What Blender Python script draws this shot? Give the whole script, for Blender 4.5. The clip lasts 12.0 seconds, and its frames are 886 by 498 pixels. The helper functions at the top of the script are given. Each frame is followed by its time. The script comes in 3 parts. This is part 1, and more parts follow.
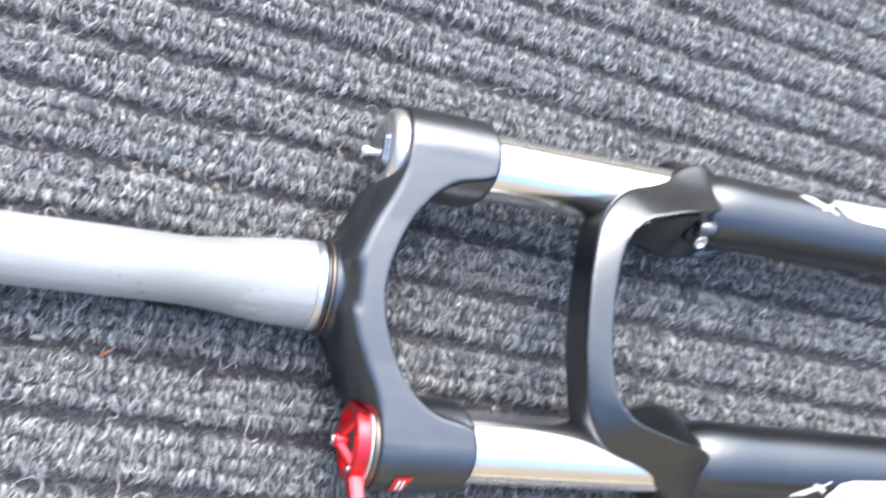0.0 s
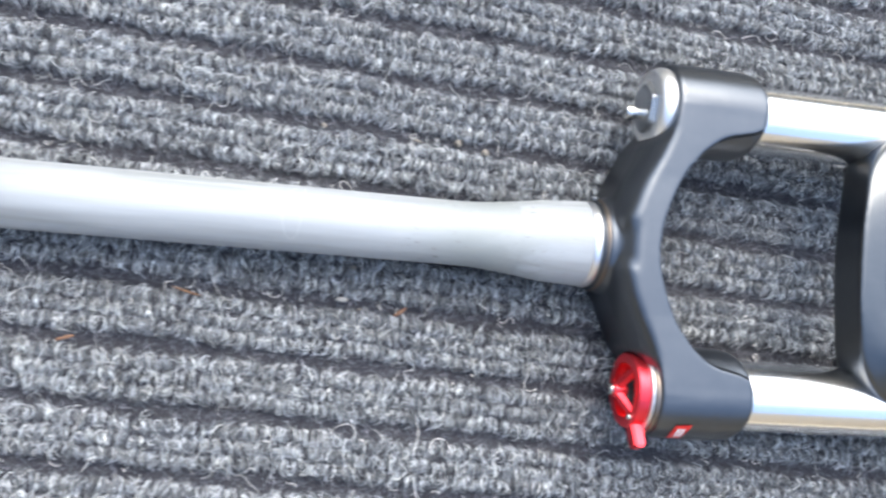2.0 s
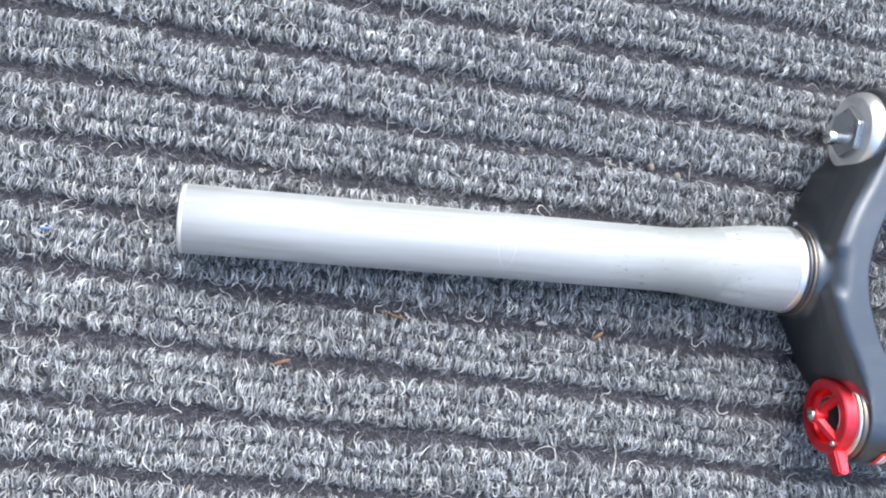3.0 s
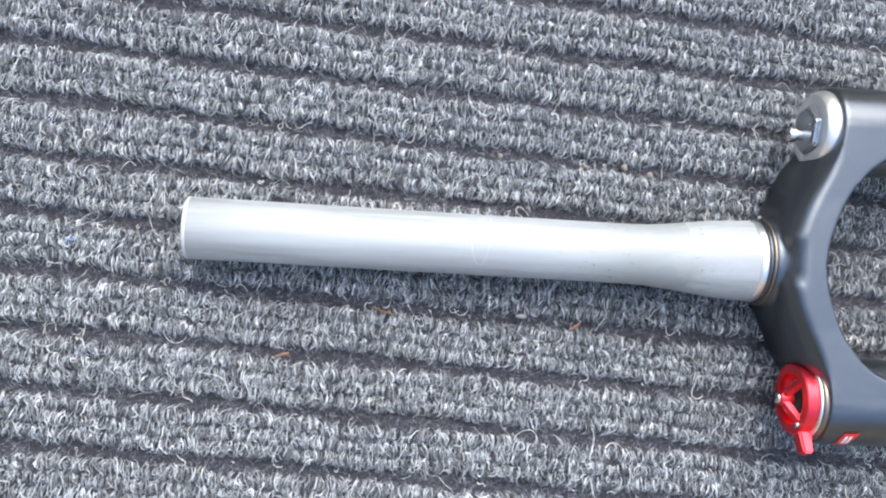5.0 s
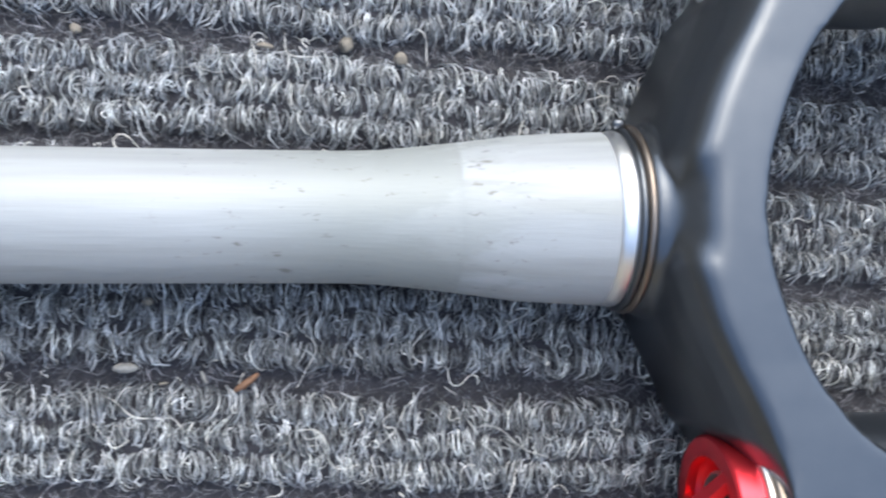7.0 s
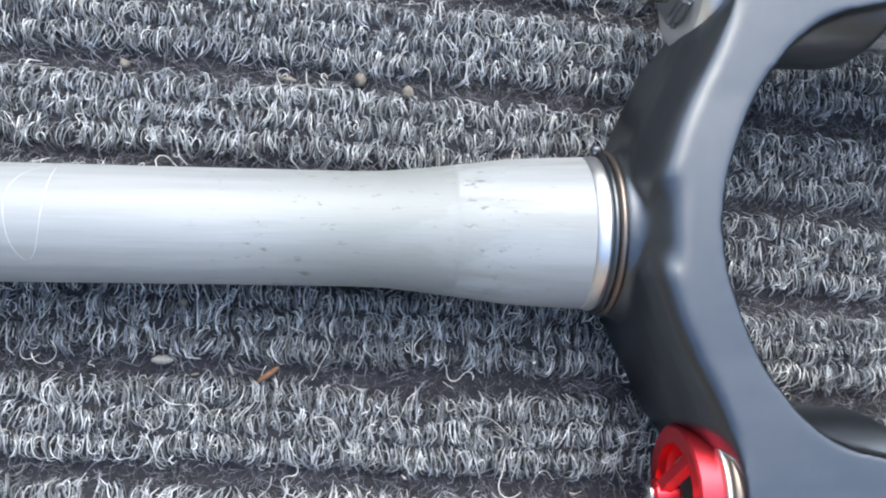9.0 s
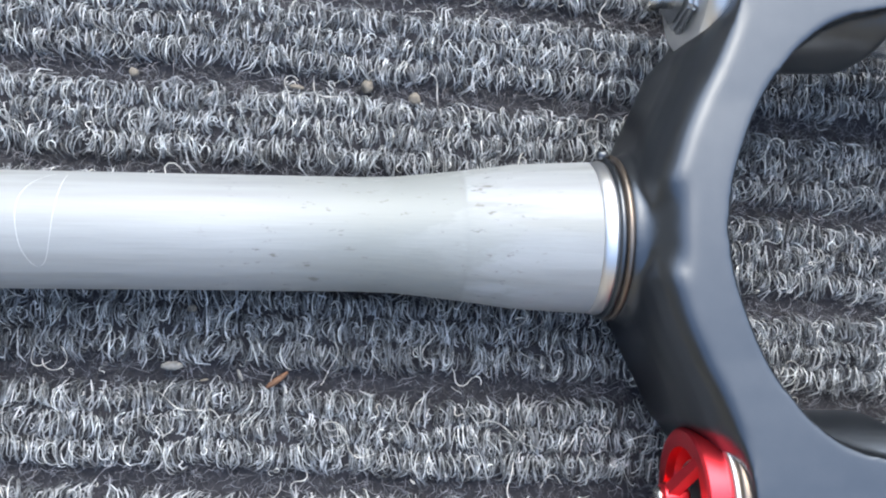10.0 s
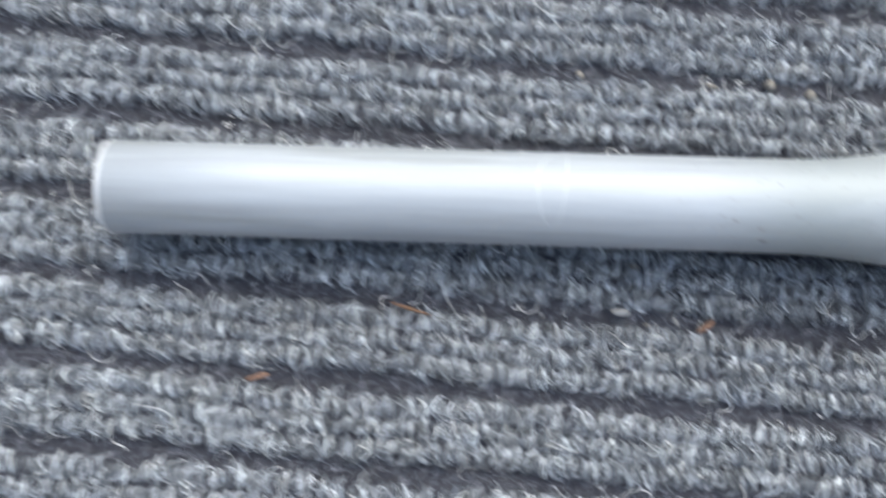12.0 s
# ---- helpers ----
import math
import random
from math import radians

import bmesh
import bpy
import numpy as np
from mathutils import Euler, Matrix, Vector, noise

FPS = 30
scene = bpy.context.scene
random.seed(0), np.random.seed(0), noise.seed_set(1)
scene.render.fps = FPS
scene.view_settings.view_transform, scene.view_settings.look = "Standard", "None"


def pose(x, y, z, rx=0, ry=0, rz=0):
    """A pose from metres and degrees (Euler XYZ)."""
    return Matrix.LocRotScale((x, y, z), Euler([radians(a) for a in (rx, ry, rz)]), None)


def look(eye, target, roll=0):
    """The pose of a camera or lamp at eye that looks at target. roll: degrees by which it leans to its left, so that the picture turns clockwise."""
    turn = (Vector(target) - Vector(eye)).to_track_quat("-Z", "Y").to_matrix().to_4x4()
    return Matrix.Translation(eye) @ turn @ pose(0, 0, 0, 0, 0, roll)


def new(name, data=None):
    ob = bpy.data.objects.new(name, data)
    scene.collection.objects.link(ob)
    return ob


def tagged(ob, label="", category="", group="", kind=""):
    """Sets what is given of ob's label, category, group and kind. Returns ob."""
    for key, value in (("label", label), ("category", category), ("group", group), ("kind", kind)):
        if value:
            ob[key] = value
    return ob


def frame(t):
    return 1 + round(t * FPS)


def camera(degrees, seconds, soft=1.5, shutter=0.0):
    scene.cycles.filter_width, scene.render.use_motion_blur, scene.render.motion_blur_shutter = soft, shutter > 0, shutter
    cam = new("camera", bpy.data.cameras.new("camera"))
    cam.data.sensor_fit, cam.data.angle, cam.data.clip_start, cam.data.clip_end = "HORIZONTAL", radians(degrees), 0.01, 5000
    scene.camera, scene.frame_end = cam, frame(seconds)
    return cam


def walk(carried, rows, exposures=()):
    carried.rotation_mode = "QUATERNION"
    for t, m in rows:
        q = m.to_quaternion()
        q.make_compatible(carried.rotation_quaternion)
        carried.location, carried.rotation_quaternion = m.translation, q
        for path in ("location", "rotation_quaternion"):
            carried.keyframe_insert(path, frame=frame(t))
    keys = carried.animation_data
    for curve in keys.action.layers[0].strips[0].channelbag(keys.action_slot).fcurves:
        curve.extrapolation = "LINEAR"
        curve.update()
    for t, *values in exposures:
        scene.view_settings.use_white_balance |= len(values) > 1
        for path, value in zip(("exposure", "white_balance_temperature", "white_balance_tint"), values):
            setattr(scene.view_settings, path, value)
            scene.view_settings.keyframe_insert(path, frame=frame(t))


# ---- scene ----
cam = camera(53.00, 12.0, soft=2.1, shutter=0.4)
PATH = [
    (0, (0.17718, -0.06222, 0.39802), (0.86489, 0.31956, -1.33151), 66.48),
    (0.2, (0.19550, -0.07000, 0.40680), (0.74353, 0.27805, -1.37885), 61.96),
    (0.5, (0.22947, -0.06755, 0.42426), (0.63853, 0.23080, -1.40704), 54.96),
    (0.7, (0.24000, -0.07600, 0.42500), (0.62857, 0.21671, -1.41166), 53.18),
    (1, (0.24559, -0.07110, 0.43011), (0.61885, 0.16655, -1.41765), 57.11),
    (1.3, (0.22249, -0.06428, 0.42222), (0.65917, 0.15445, -1.51723), 64.25),
    (1.5, (0.19763, -0.06091, 0.40955), (0.63790, 0.15401, -1.52951), 65.70),
    (1.8, (0.14434, -0.07058, 0.40056), (0.57280, 0.22046, -1.53121), 58.51),
    (2, (0.11797, -0.05666, 0.40047), (0.54221, 0.18081, -1.53954), 64.31),
    (2.2, (0.09452, -0.06345, 0.39229), (0.52305, 0.21164, -1.54179), 60.84),
    (2.5, (0.06971, -0.04828, 0.38872), (0.47502, 0.16637, -1.55798), 65.71),
    (3, (0.04182, -0.04072, 0.39160), (0.39446, 0.14674, -1.56812), 65.77),
    (3.2, (0.04559, -0.03365, 0.39905), (0.40013, 0.11328, -1.56378), 70.35),
    (5, (0.07585, -0.04065, 0.43167), (0.27878, 0.13366, -1.55036), 51.91),
    (5.5, (0.08836, -0.04241, 0.41710), (0.26909, 0.13272, -1.56701), 47.92),
    (5.8, (0.12030, -0.04205, 0.35589), (0.35592, 0.14082, -1.62175), 52.86),
    (6, (0.14217, -0.03891, 0.32249), (0.37514, 0.14592, -1.65528), 52.64),
    (6.2, (0.15804, -0.04296, 0.27756), (0.43866, 0.19756, -1.68799), 50.64),
    (6.5, (0.17365, -0.03810, 0.23513), (0.46949, 0.18460, -1.73029), 53.77),
    (6.8, (0.20067, -0.03690, 0.21041), (0.41692, 0.22726, -1.76024), 38.37),
    (7, (0.20299, -0.02957, 0.21112), (0.48687, 0.17713, -1.75781), 53.11),
    (7.2, (0.20930, -0.03152, 0.20505), (0.50815, 0.18408, -1.76071), 53.82),
    (8.8, (0.20095, -0.03831, 0.23712), (0.46809, 0.23422, -1.72613), 44.42),
    (9, (0.20207, -0.03839, 0.23828), (0.46044, 0.24048, -1.72526), 42.78),
    (9.5, (0.19880, -0.03442, 0.24043), (0.46092, 0.22115, -1.72578), 45.85),
    (10, (0.20097, -0.03935, 0.23935), (0.45050, 0.25816, -1.72259), 39.72),
    (10.5, (0.19255, -0.04271, 0.24109), (0.44032, 0.27000, -1.71871), 38.22),
    (10.7, (0.17294, -0.04050, 0.25019), (0.41808, 0.23874, -1.71499), 41.45),
    (10.8, (0.16064, -0.03999, 0.25764), (0.35164, 0.22819, -1.71507), 36.20),
    (11, (0.12594, -0.04395, 0.26632), (0.32031, 0.24782, -1.70271), 35.42),
    (11.2, (0.10853, -0.04883, 0.27930), (0.22120, 0.25588, -1.69414), 22.57),
    (11.5, (0.07795, -0.04450, 0.28229), (0.18149, 0.24128, -1.69447), 21.51),
    (11.7, (0.08296, -0.04643, 0.29001), (0.07601, 0.24144, -1.68915), 1.08),
    (11.9, (0.09387, -0.05214, 0.28859), (0.06533, 0.25908, -1.68684), -3.36),
    (12, (0.10378, -0.05900, 0.28365), (0.09594, 0.24883, -1.69250), -0.16),
]
EXPOSURES = [(0, 2.16, 6620, 6), (0.6, 2.01, 6550, 5), (1, 1.96, 6490, 4), (2.5, 1.92, 6450, 4), (5.5, 1.82, 6450, 4), (6.5, 1.61, 6380, 3), (10.5, 1.59, 6380, 3), (12, 1.59, 6300, 2)]
walk(cam, [(t, look(eye, target, roll)) for t, eye, target, roll in PATH], EXPOSURES)


# ---- world, sun and exposure ----
world = bpy.data.worlds.new("sky_world")
scene.world = world
world.use_nodes = True
wn, wl = world.node_tree.nodes, world.node_tree.links
sky = wn.new("ShaderNodeTexSky")
sky.sky_type = "NISHITA"
sky.sun_disc = False
sky.sun_elevation = radians(55)
sky.sun_rotation = radians(10)
sky.dust_density = 4.0
sky.air_density = 1.0
wn["Background"].inputs[1].default_value = 0.15
wl.new(sky.outputs[0], wn["Background"].inputs[0])

SUN_AZIMUTH, SUN_HEIGHT = radians(80), radians(55)
sun = new("sun", bpy.data.lights.new("sun", "SUN"))
sun.data.energy = 0.34
sun.data.angle = radians(120)
sun.data.color = (0.96, 0.97, 0.98)
sun.matrix_world = look((0, 0, 0), (-math.cos(SUN_AZIMUTH) * math.cos(SUN_HEIGHT), -math.sin(SUN_AZIMUTH) * math.cos(SUN_HEIGHT), -math.sin(SUN_HEIGHT)))


# ---- materials ----
def material(name, base, rough=0.5, metal=0.0, vary=0.0, scale=200.0, rough_vary=0.0, bump=0.0, bump_scale=800.0, stretch=(1, 1, 1), spots=None):
    """A surface with two scales of noise in its colour and gloss, fine relief, and small stains of another colour if asked."""
    m = bpy.data.materials.new(name)
    m.use_nodes = True
    n, l = m.node_tree.nodes, m.node_tree.links
    b = n["Principled BSDF"]
    b.inputs["Roughness"].default_value, b.inputs["Metallic"].default_value = rough, metal
    co = n.new("ShaderNodeTexCoord")
    mp = n.new("ShaderNodeMapping")
    mp.inputs["Scale"].default_value = stretch
    l.new(co.outputs["Object"], mp.inputs["Vector"])
    big, small = n.new("ShaderNodeTexNoise"), n.new("ShaderNodeTexNoise")
    big.inputs["Scale"].default_value, small.inputs["Scale"].default_value = scale * 0.2, scale
    big.inputs["Detail"].default_value = small.inputs["Detail"].default_value = 4
    for t in (big, small):
        l.new(mp.outputs[0], t.inputs["Vector"])
    both = n.new("ShaderNodeMath")
    both.operation = "MULTIPLY_ADD"
    both.inputs[1].default_value = 0.5
    l.new(big.outputs[0], both.inputs[0])
    half = n.new("ShaderNodeMath")
    half.operation = "MULTIPLY"
    half.inputs[1].default_value = 0.5
    l.new(small.outputs[0], half.inputs[0])
    l.new(half.outputs[0], both.inputs[2])
    tint = n.new("ShaderNodeMapRange")
    tint.inputs["From Min"].default_value, tint.inputs["From Max"].default_value = 0.3, 0.7
    tint.inputs["To Min"].default_value, tint.inputs["To Max"].default_value = 1 - vary, 1 + vary
    l.new(both.outputs[0], tint.inputs[0])
    mix = n.new("ShaderNodeVectorMath")
    mix.operation = "SCALE"
    mix.inputs[0].default_value = base
    l.new(tint.outputs[0], mix.inputs["Scale"])
    colour = mix.outputs[0]
    if spots:
        tone, size, amount = spots
        sp = n.new("ShaderNodeTexNoise")
        sp.inputs["Scale"].default_value, sp.inputs["Detail"].default_value = size, 6
        l.new(mp.outputs[0], sp.inputs["Vector"])
        cut = n.new("ShaderNodeMapRange")
        cut.inputs["From Min"].default_value, cut.inputs["From Max"].default_value = amount, amount + 0.08
        l.new(sp.outputs[0], cut.inputs[0])
        blend = n.new("ShaderNodeMix")
        blend.data_type = "RGBA"
        l.new(cut.outputs[0], blend.inputs[0])
        l.new(colour, blend.inputs[6])
        blend.inputs[7].default_value = (*tone, 1)
        colour = blend.outputs[2]
    l.new(colour, b.inputs["Base Color"])
    if rough_vary:
        rr = n.new("ShaderNodeMapRange")
        rr.inputs["From Min"].default_value, rr.inputs["From Max"].default_value = 0.3, 0.7
        rr.inputs["To Min"].default_value, rr.inputs["To Max"].default_value = rough - rough_vary, rough + rough_vary
        l.new(both.outputs[0], rr.inputs[0])
        l.new(rr.outputs[0], b.inputs["Roughness"])
    if bump:
        bt = n.new("ShaderNodeTexNoise")
        bt.inputs["Scale"].default_value, bt.inputs["Detail"].default_value = bump_scale, 5
        l.new(mp.outputs[0], bt.inputs["Vector"])
        bp = n.new("ShaderNodeBump")
        bp.inputs["Strength"].default_value, bp.inputs["Distance"].default_value = bump, 0.0005
        l.new(bt.outputs[0], bp.inputs["Height"])
        l.new(bp.outputs[0], b.inputs["Normal"])
    return m


def add_scuffs(m, start, end, size, cut, tone, fade=(0.02, 0.02)):
    """Small dark scuffs and smudges over one stretch of a tube, fading out at both ends."""
    n, l = m.node_tree.nodes, m.node_tree.links
    b = n["Principled BSDF"]
    old = b.inputs["Base Color"].links[0].from_socket
    co, sep = n.new("ShaderNodeTexCoord"), n.new("ShaderNodeSeparateXYZ")
    l.new(co.outputs["Object"], sep.inputs[0])
    up, down = n.new("ShaderNodeMapRange"), n.new("ShaderNodeMapRange")
    up.inputs["From Min"].default_value, up.inputs["From Max"].default_value = start, start + fade[0]
    down.inputs["From Min"].default_value, down.inputs["From Max"].default_value = end, end - fade[1]
    l.new(sep.outputs[0], up.inputs[0])
    l.new(sep.outputs[0], down.inputs[0])
    spot = n.new("ShaderNodeTexNoise")
    spot.inputs["Scale"].default_value, spot.inputs["Detail"].default_value, spot.inputs["Roughness"].default_value = size, 5, 0.65
    drag = n.new("ShaderNodeMapping")
    drag.inputs["Scale"].default_value = (0.38, 1.0, 1.0)
    l.new(co.outputs["Object"], drag.inputs["Vector"])
    l.new(drag.outputs[0], spot.inputs["Vector"])
    edge = n.new("ShaderNodeMapRange")
    edge.inputs["From Min"].default_value, edge.inputs["From Max"].default_value = cut, cut + 0.06
    l.new(spot.outputs[0], edge.inputs[0])
    a, c = n.new("ShaderNodeMath"), n.new("ShaderNodeMath")
    a.operation = c.operation = "MULTIPLY"
    l.new(up.outputs[0], a.inputs[0])
    l.new(down.outputs[0], a.inputs[1])
    l.new(a.outputs[0], c.inputs[0])
    l.new(edge.outputs[0], c.inputs[1])
    mix = n.new("ShaderNodeMix")
    mix.data_type = "RGBA"
    l.new(c.outputs[0], mix.inputs[0])
    l.new(old, mix.inputs[6])
    mix.inputs[7].default_value = (*tone, 1)
    l.new(mix.outputs[2], b.inputs["Base Color"])


def fibre_material(name, dark, light, power, tones):
    """Yarn whose strands differ one from another, from dark to light, with a slow drift of tint over the floor."""
    m = bpy.data.materials.new(name)
    m.use_nodes = True
    n, l = m.node_tree.nodes, m.node_tree.links
    b = n["Principled BSDF"]
    b.inputs["Roughness"].default_value = 0.55
    b.inputs["Sheen Weight"].default_value = 0.15
    g = n.new("ShaderNodeNewGeometry")
    pw = n.new("ShaderNodeMath")
    pw.operation = "POWER"
    pw.inputs[1].default_value = power
    l.new(g.outputs["Random Per Island"], pw.inputs[0])
    co = n.new("ShaderNodeTexCoord")
    drift = n.new("ShaderNodeTexNoise")
    drift.inputs["Scale"].default_value, drift.inputs["Detail"].default_value = 45, 3
    l.new(co.outputs["Object"], drift.inputs["Vector"])
    hue = n.new("ShaderNodeMix")
    hue.data_type = "RGBA"
    share = n.new("ShaderNodeMath")
    share.operation = "MULTIPLY_ADD"
    share.inputs[1].default_value = 0.5
    l.new(drift.outputs[0], share.inputs[0])
    half = n.new("ShaderNodeMath")
    half.operation = "MULTIPLY"
    half.inputs[1].default_value = 0.6
    l.new(pw.outputs[0], half.inputs[0])
    l.new(half.outputs[0], share.inputs[2])
    l.new(share.outputs[0], hue.inputs[0])
    hue.inputs[6].default_value, hue.inputs[7].default_value = (*tones[0], 1), (*tones[1], 1)
    level = n.new("ShaderNodeMapRange")
    level.inputs["To Min"].default_value, level.inputs["To Max"].default_value = dark, light
    l.new(pw.outputs[0], level.inputs[0])
    sc = n.new("ShaderNodeVectorMath")
    sc.operation = "SCALE"
    l.new(hue.outputs[2], sc.inputs[0])
    l.new(level.outputs[0], sc.inputs["Scale"])
    clump = n.new("ShaderNodeTexNoise")
    clump.inputs["Scale"].default_value, clump.inputs["Detail"].default_value = 300, 2
    l.new(co.outputs["Object"], clump.inputs["Vector"])
    tuft = n.new("ShaderNodeMapRange")
    tuft.inputs["From Min"].default_value, tuft.inputs["From Max"].default_value = 0.34, 0.66
    tuft.inputs["To Min"].default_value, tuft.inputs["To Max"].default_value = 0.55, 1.45
    l.new(clump.outputs[0], tuft.inputs[0])
    tone = n.new("ShaderNodeVectorMath")
    tone.operation = "SCALE"
    l.new(sc.outputs[0], tone.inputs[0])
    l.new(tuft.outputs[0], tone.inputs["Scale"])
    l.new(tone.outputs[0], b.inputs["Base Color"])
    return m


M_ALU = material("raw_aluminium", (0.342, 0.366, 0.392), 0.60, 0.30, 0.26, 240, 0.08, 0.12, 1500, (0.06, 1, 1), ((0.295, 0.315, 0.325), 130, 0.56))
add_scuffs(M_ALU, 0.180, 0.2337, 60, 0.34, (0.282, 0.306, 0.313), (0.030, 0.0008))
add_scuffs(M_ALU, 0.205, 0.258, 95, 0.53, (0.312, 0.336, 0.348))
add_scuffs(M_ALU, 0.165, 0.262, 560, 0.615, (0.19, 0.195, 0.19))
M_CROWN = material("satin_black_crown", (0.122, 0.134, 0.153), 0.34, 1.0, 0.05, 250, 0.04, 0.05, 2500, spots=((0.3, 0.3, 0.3), 1100, 0.75))
M_LOWERS = material("semi_gloss_black_paint", (0.118, 0.128, 0.141), 0.31, 1.0, 0.06, 220, 0.04, 0.05, 2000)
M_CHROME = material("chromed_steel", (0.95, 0.94, 0.92), 0.20, 1.0, 0.02, 120, 0.03)
M_RED = material("red_anodised_aluminium", (0.92, 0.06, 0.085), 0.34, 0.95, 0.08, 300, 0.05, 0.05, 2500)
M_RUBBER = material("black_rubber", (0.02, 0.02, 0.021), 0.5, 0.0, 0.2, 400, 0.1)
M_CAP = material("satin_silver_aluminium", (0.86, 0.86, 0.86), 0.36, 1.0, 0.04, 300, 0.05)
M_SEAT = material("machined_aluminium", (0.80, 0.81, 0.83), 0.36, 1.0, 0.06, 300, 0.06, 0.08, 2500, (0.3, 1, 1))
M_CUT = material("bare_cut_edge_highlight", (0.58, 0.59, 0.60), 0.5, 0.3, 0.05, 500, 0.05)
M_SCRATCH = material("bright_scratch", (0.60, 0.62, 0.64), 0.45, 0.2, 0.05, 900)
M_STEEL = material("zinc_steel", (0.62, 0.62, 0.6), 0.25, 1.0, 0.1, 500, 0.08, 0.1, 2000)
M_STEEL_GREY = material("grey_painted_metal", (0.17, 0.18, 0.195), 0.35, 1.0, 0.08, 400, 0.05)
M_NUT = material("dull_silver_steel", (0.44, 0.465, 0.50), 0.30, 1.0, 0.08, 400, 0.06)
M_BRASSRING = material("worn_bronze_edge", (0.24, 0.205, 0.18), 0.38, 1.0, 0.1, 500, 0.06)
M_HOLE_SHADE = material("painted_hole_shade", (0.012, 0.012, 0.013), 0.6, 0.0, 0.2, 400)
M_WHITE = material("white_print", (0.78, 0.8, 0.8), 0.4, 0.0, 0.05, 600)
M_REDPRINT = material("red_print", (0.6, 0.02, 0.02), 0.35, 0.0, 0.05, 600)
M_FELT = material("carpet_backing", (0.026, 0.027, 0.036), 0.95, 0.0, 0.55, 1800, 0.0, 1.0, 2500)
M_FARPILE = material("worn_carpet_yarn", (0.072, 0.075, 0.080), 0.9, 0.0, 0.6, 1500, 0.0, 1.0, 2200)
M_PILE = fibre_material("carpet_yarn", 0.06, 0.98, 2.3, ((0.80, 0.93, 1.12), (0.97, 1.00, 0.98)))
M_FUZZ = fibre_material("carpet_fuzz", 0.08, 0.50, 1.5, ((0.80, 0.92, 1.12), (0.95, 0.98, 1.02)))
M_GROOVE_YARN = fibre_material("dark_groove_yarn", 0.025, 0.24, 1.6, ((0.80, 0.90, 1.20), (0.98, 0.97, 1.08)))
M_LOOSE = fibre_material("loose_yarn", 0.4, 0.95, 1.2, ((0.92, 0.97, 1.0), (1.0, 0.99, 0.95)))
M_GROUND = material("sunlit_ground_tan", (0.47, 0.415, 0.315), 0.85, 0.0, 0.25, 6, 0.0, 0.4, 120)
M_WALL = material("unseen_wall_brown", (0.215, 0.192, 0.157), 0.8, 0.0, 0.3, 12, 0.0, 0.4, 60, (1, 1, 0.15))
M_LEAF = material("dry_leaf", (0.21, 0.115, 0.07), 0.7, 0.0, 0.35, 900, 0.0, 0.6, 1500)
M_TWIG = material("brown_twig", (0.17, 0.095, 0.055), 0.8, 0.0, 0.3, 900, 0.0, 0.6, 1500)
M_CRUMB = material("pale_grit", (0.22, 0.20, 0.17), 0.8, 0.0, 0.25, 1200, 0.0, 0.7, 1800)
M_PALE = material("pale_shred", (0.27, 0.27, 0.265), 0.85, 0.0, 0.25, 1200, 0.0, 0.6, 1800)
M_BLUE = material("blue_fluff", (0.12, 0.2, 0.42), 0.9, 0.0, 0.2, 900)


# ---- mesh helpers ----
def link_mesh(name, bm, mat, smooth=True):
    me = bpy.data.meshes.new(name)
    bm.to_mesh(me)
    bm.free()
    me.materials.append(mat)
    if smooth:
        me.shade_smooth()
    return new(name, me)


def part(name, bm, mat, parent, label="", smooth=True):
    ob = link_mesh(name, bm, mat, smooth)
    ob.parent = parent
    return tagged(ob, label)


def sharp(ob, degrees=35):
    """Keeps edges over that angle crisp."""
    ob.data.set_sharp_from_angle(angle=radians(degrees))
    return ob


def lathe(profile, segments=64, axis_y=0.0, axis_z=0.0, bm=None, closed=True):
    """A body of revolution round the x axis from (x, radius) pairs; its ends are capped."""
    bm = bm or bmesh.new()
    rings = []
    for x, r in profile:
        rings.append([bm.verts.new((x, axis_y + r * math.cos(a), axis_z + r * math.sin(a))) for a in (2 * math.pi * i / segments for i in range(segments))])
    for a, b in zip(rings, rings[1:]):
        for i in range(segments):
            j = (i + 1) % segments
            bm.faces.new((a[i], b[i], b[j], a[j]))
    if closed:
        bm.faces.new(rings[0])
        bm.faces.new(rings[-1][::-1])
    bmesh.ops.recalc_face_normals(bm, faces=bm.faces)
    return bm


def prism(outline, low, high, bm=None):
    """A closed prism from an outline in x and y; low and high are heights, or functions of x and y."""
    bm = bm or bmesh.new()
    lo = low if callable(low) else (lambda x, y: low)
    hi = high if callable(high) else (lambda x, y: high)
    bottom = [bm.verts.new((x, y, lo(x, y))) for x, y in outline]
    top = [bm.verts.new((x, y, hi(x, y))) for x, y in outline]
    n = len(outline)
    bm.faces.new(bottom[::-1])
    bm.faces.new(top)
    for i in range(n):
        j = (i + 1) % n
        bm.faces.new((bottom[i], bottom[j], top[j], top[i]))
    bmesh.ops.recalc_face_normals(bm, faces=bm.faces)
    return bm


def smooth_line(points, steps=6):
    """A Catmull-Rom line through a few points."""
    p = [np.array(q, float) for q in points]
    p = [2 * p[0] - p[1], *p, 2 * p[-1] - p[-2]]
    out = []
    for a, b, c, d in zip(p, p[1:], p[2:], p[3:]):
        for i in range(steps):
            t = i / steps
            out.append(0.5 * ((2 * b) + (c - a) * t + (2 * a - 5 * b + 4 * c - d) * t * t + (3 * b - a - 3 * c + d) * t ** 3))
    out.append(p[-2])
    return out


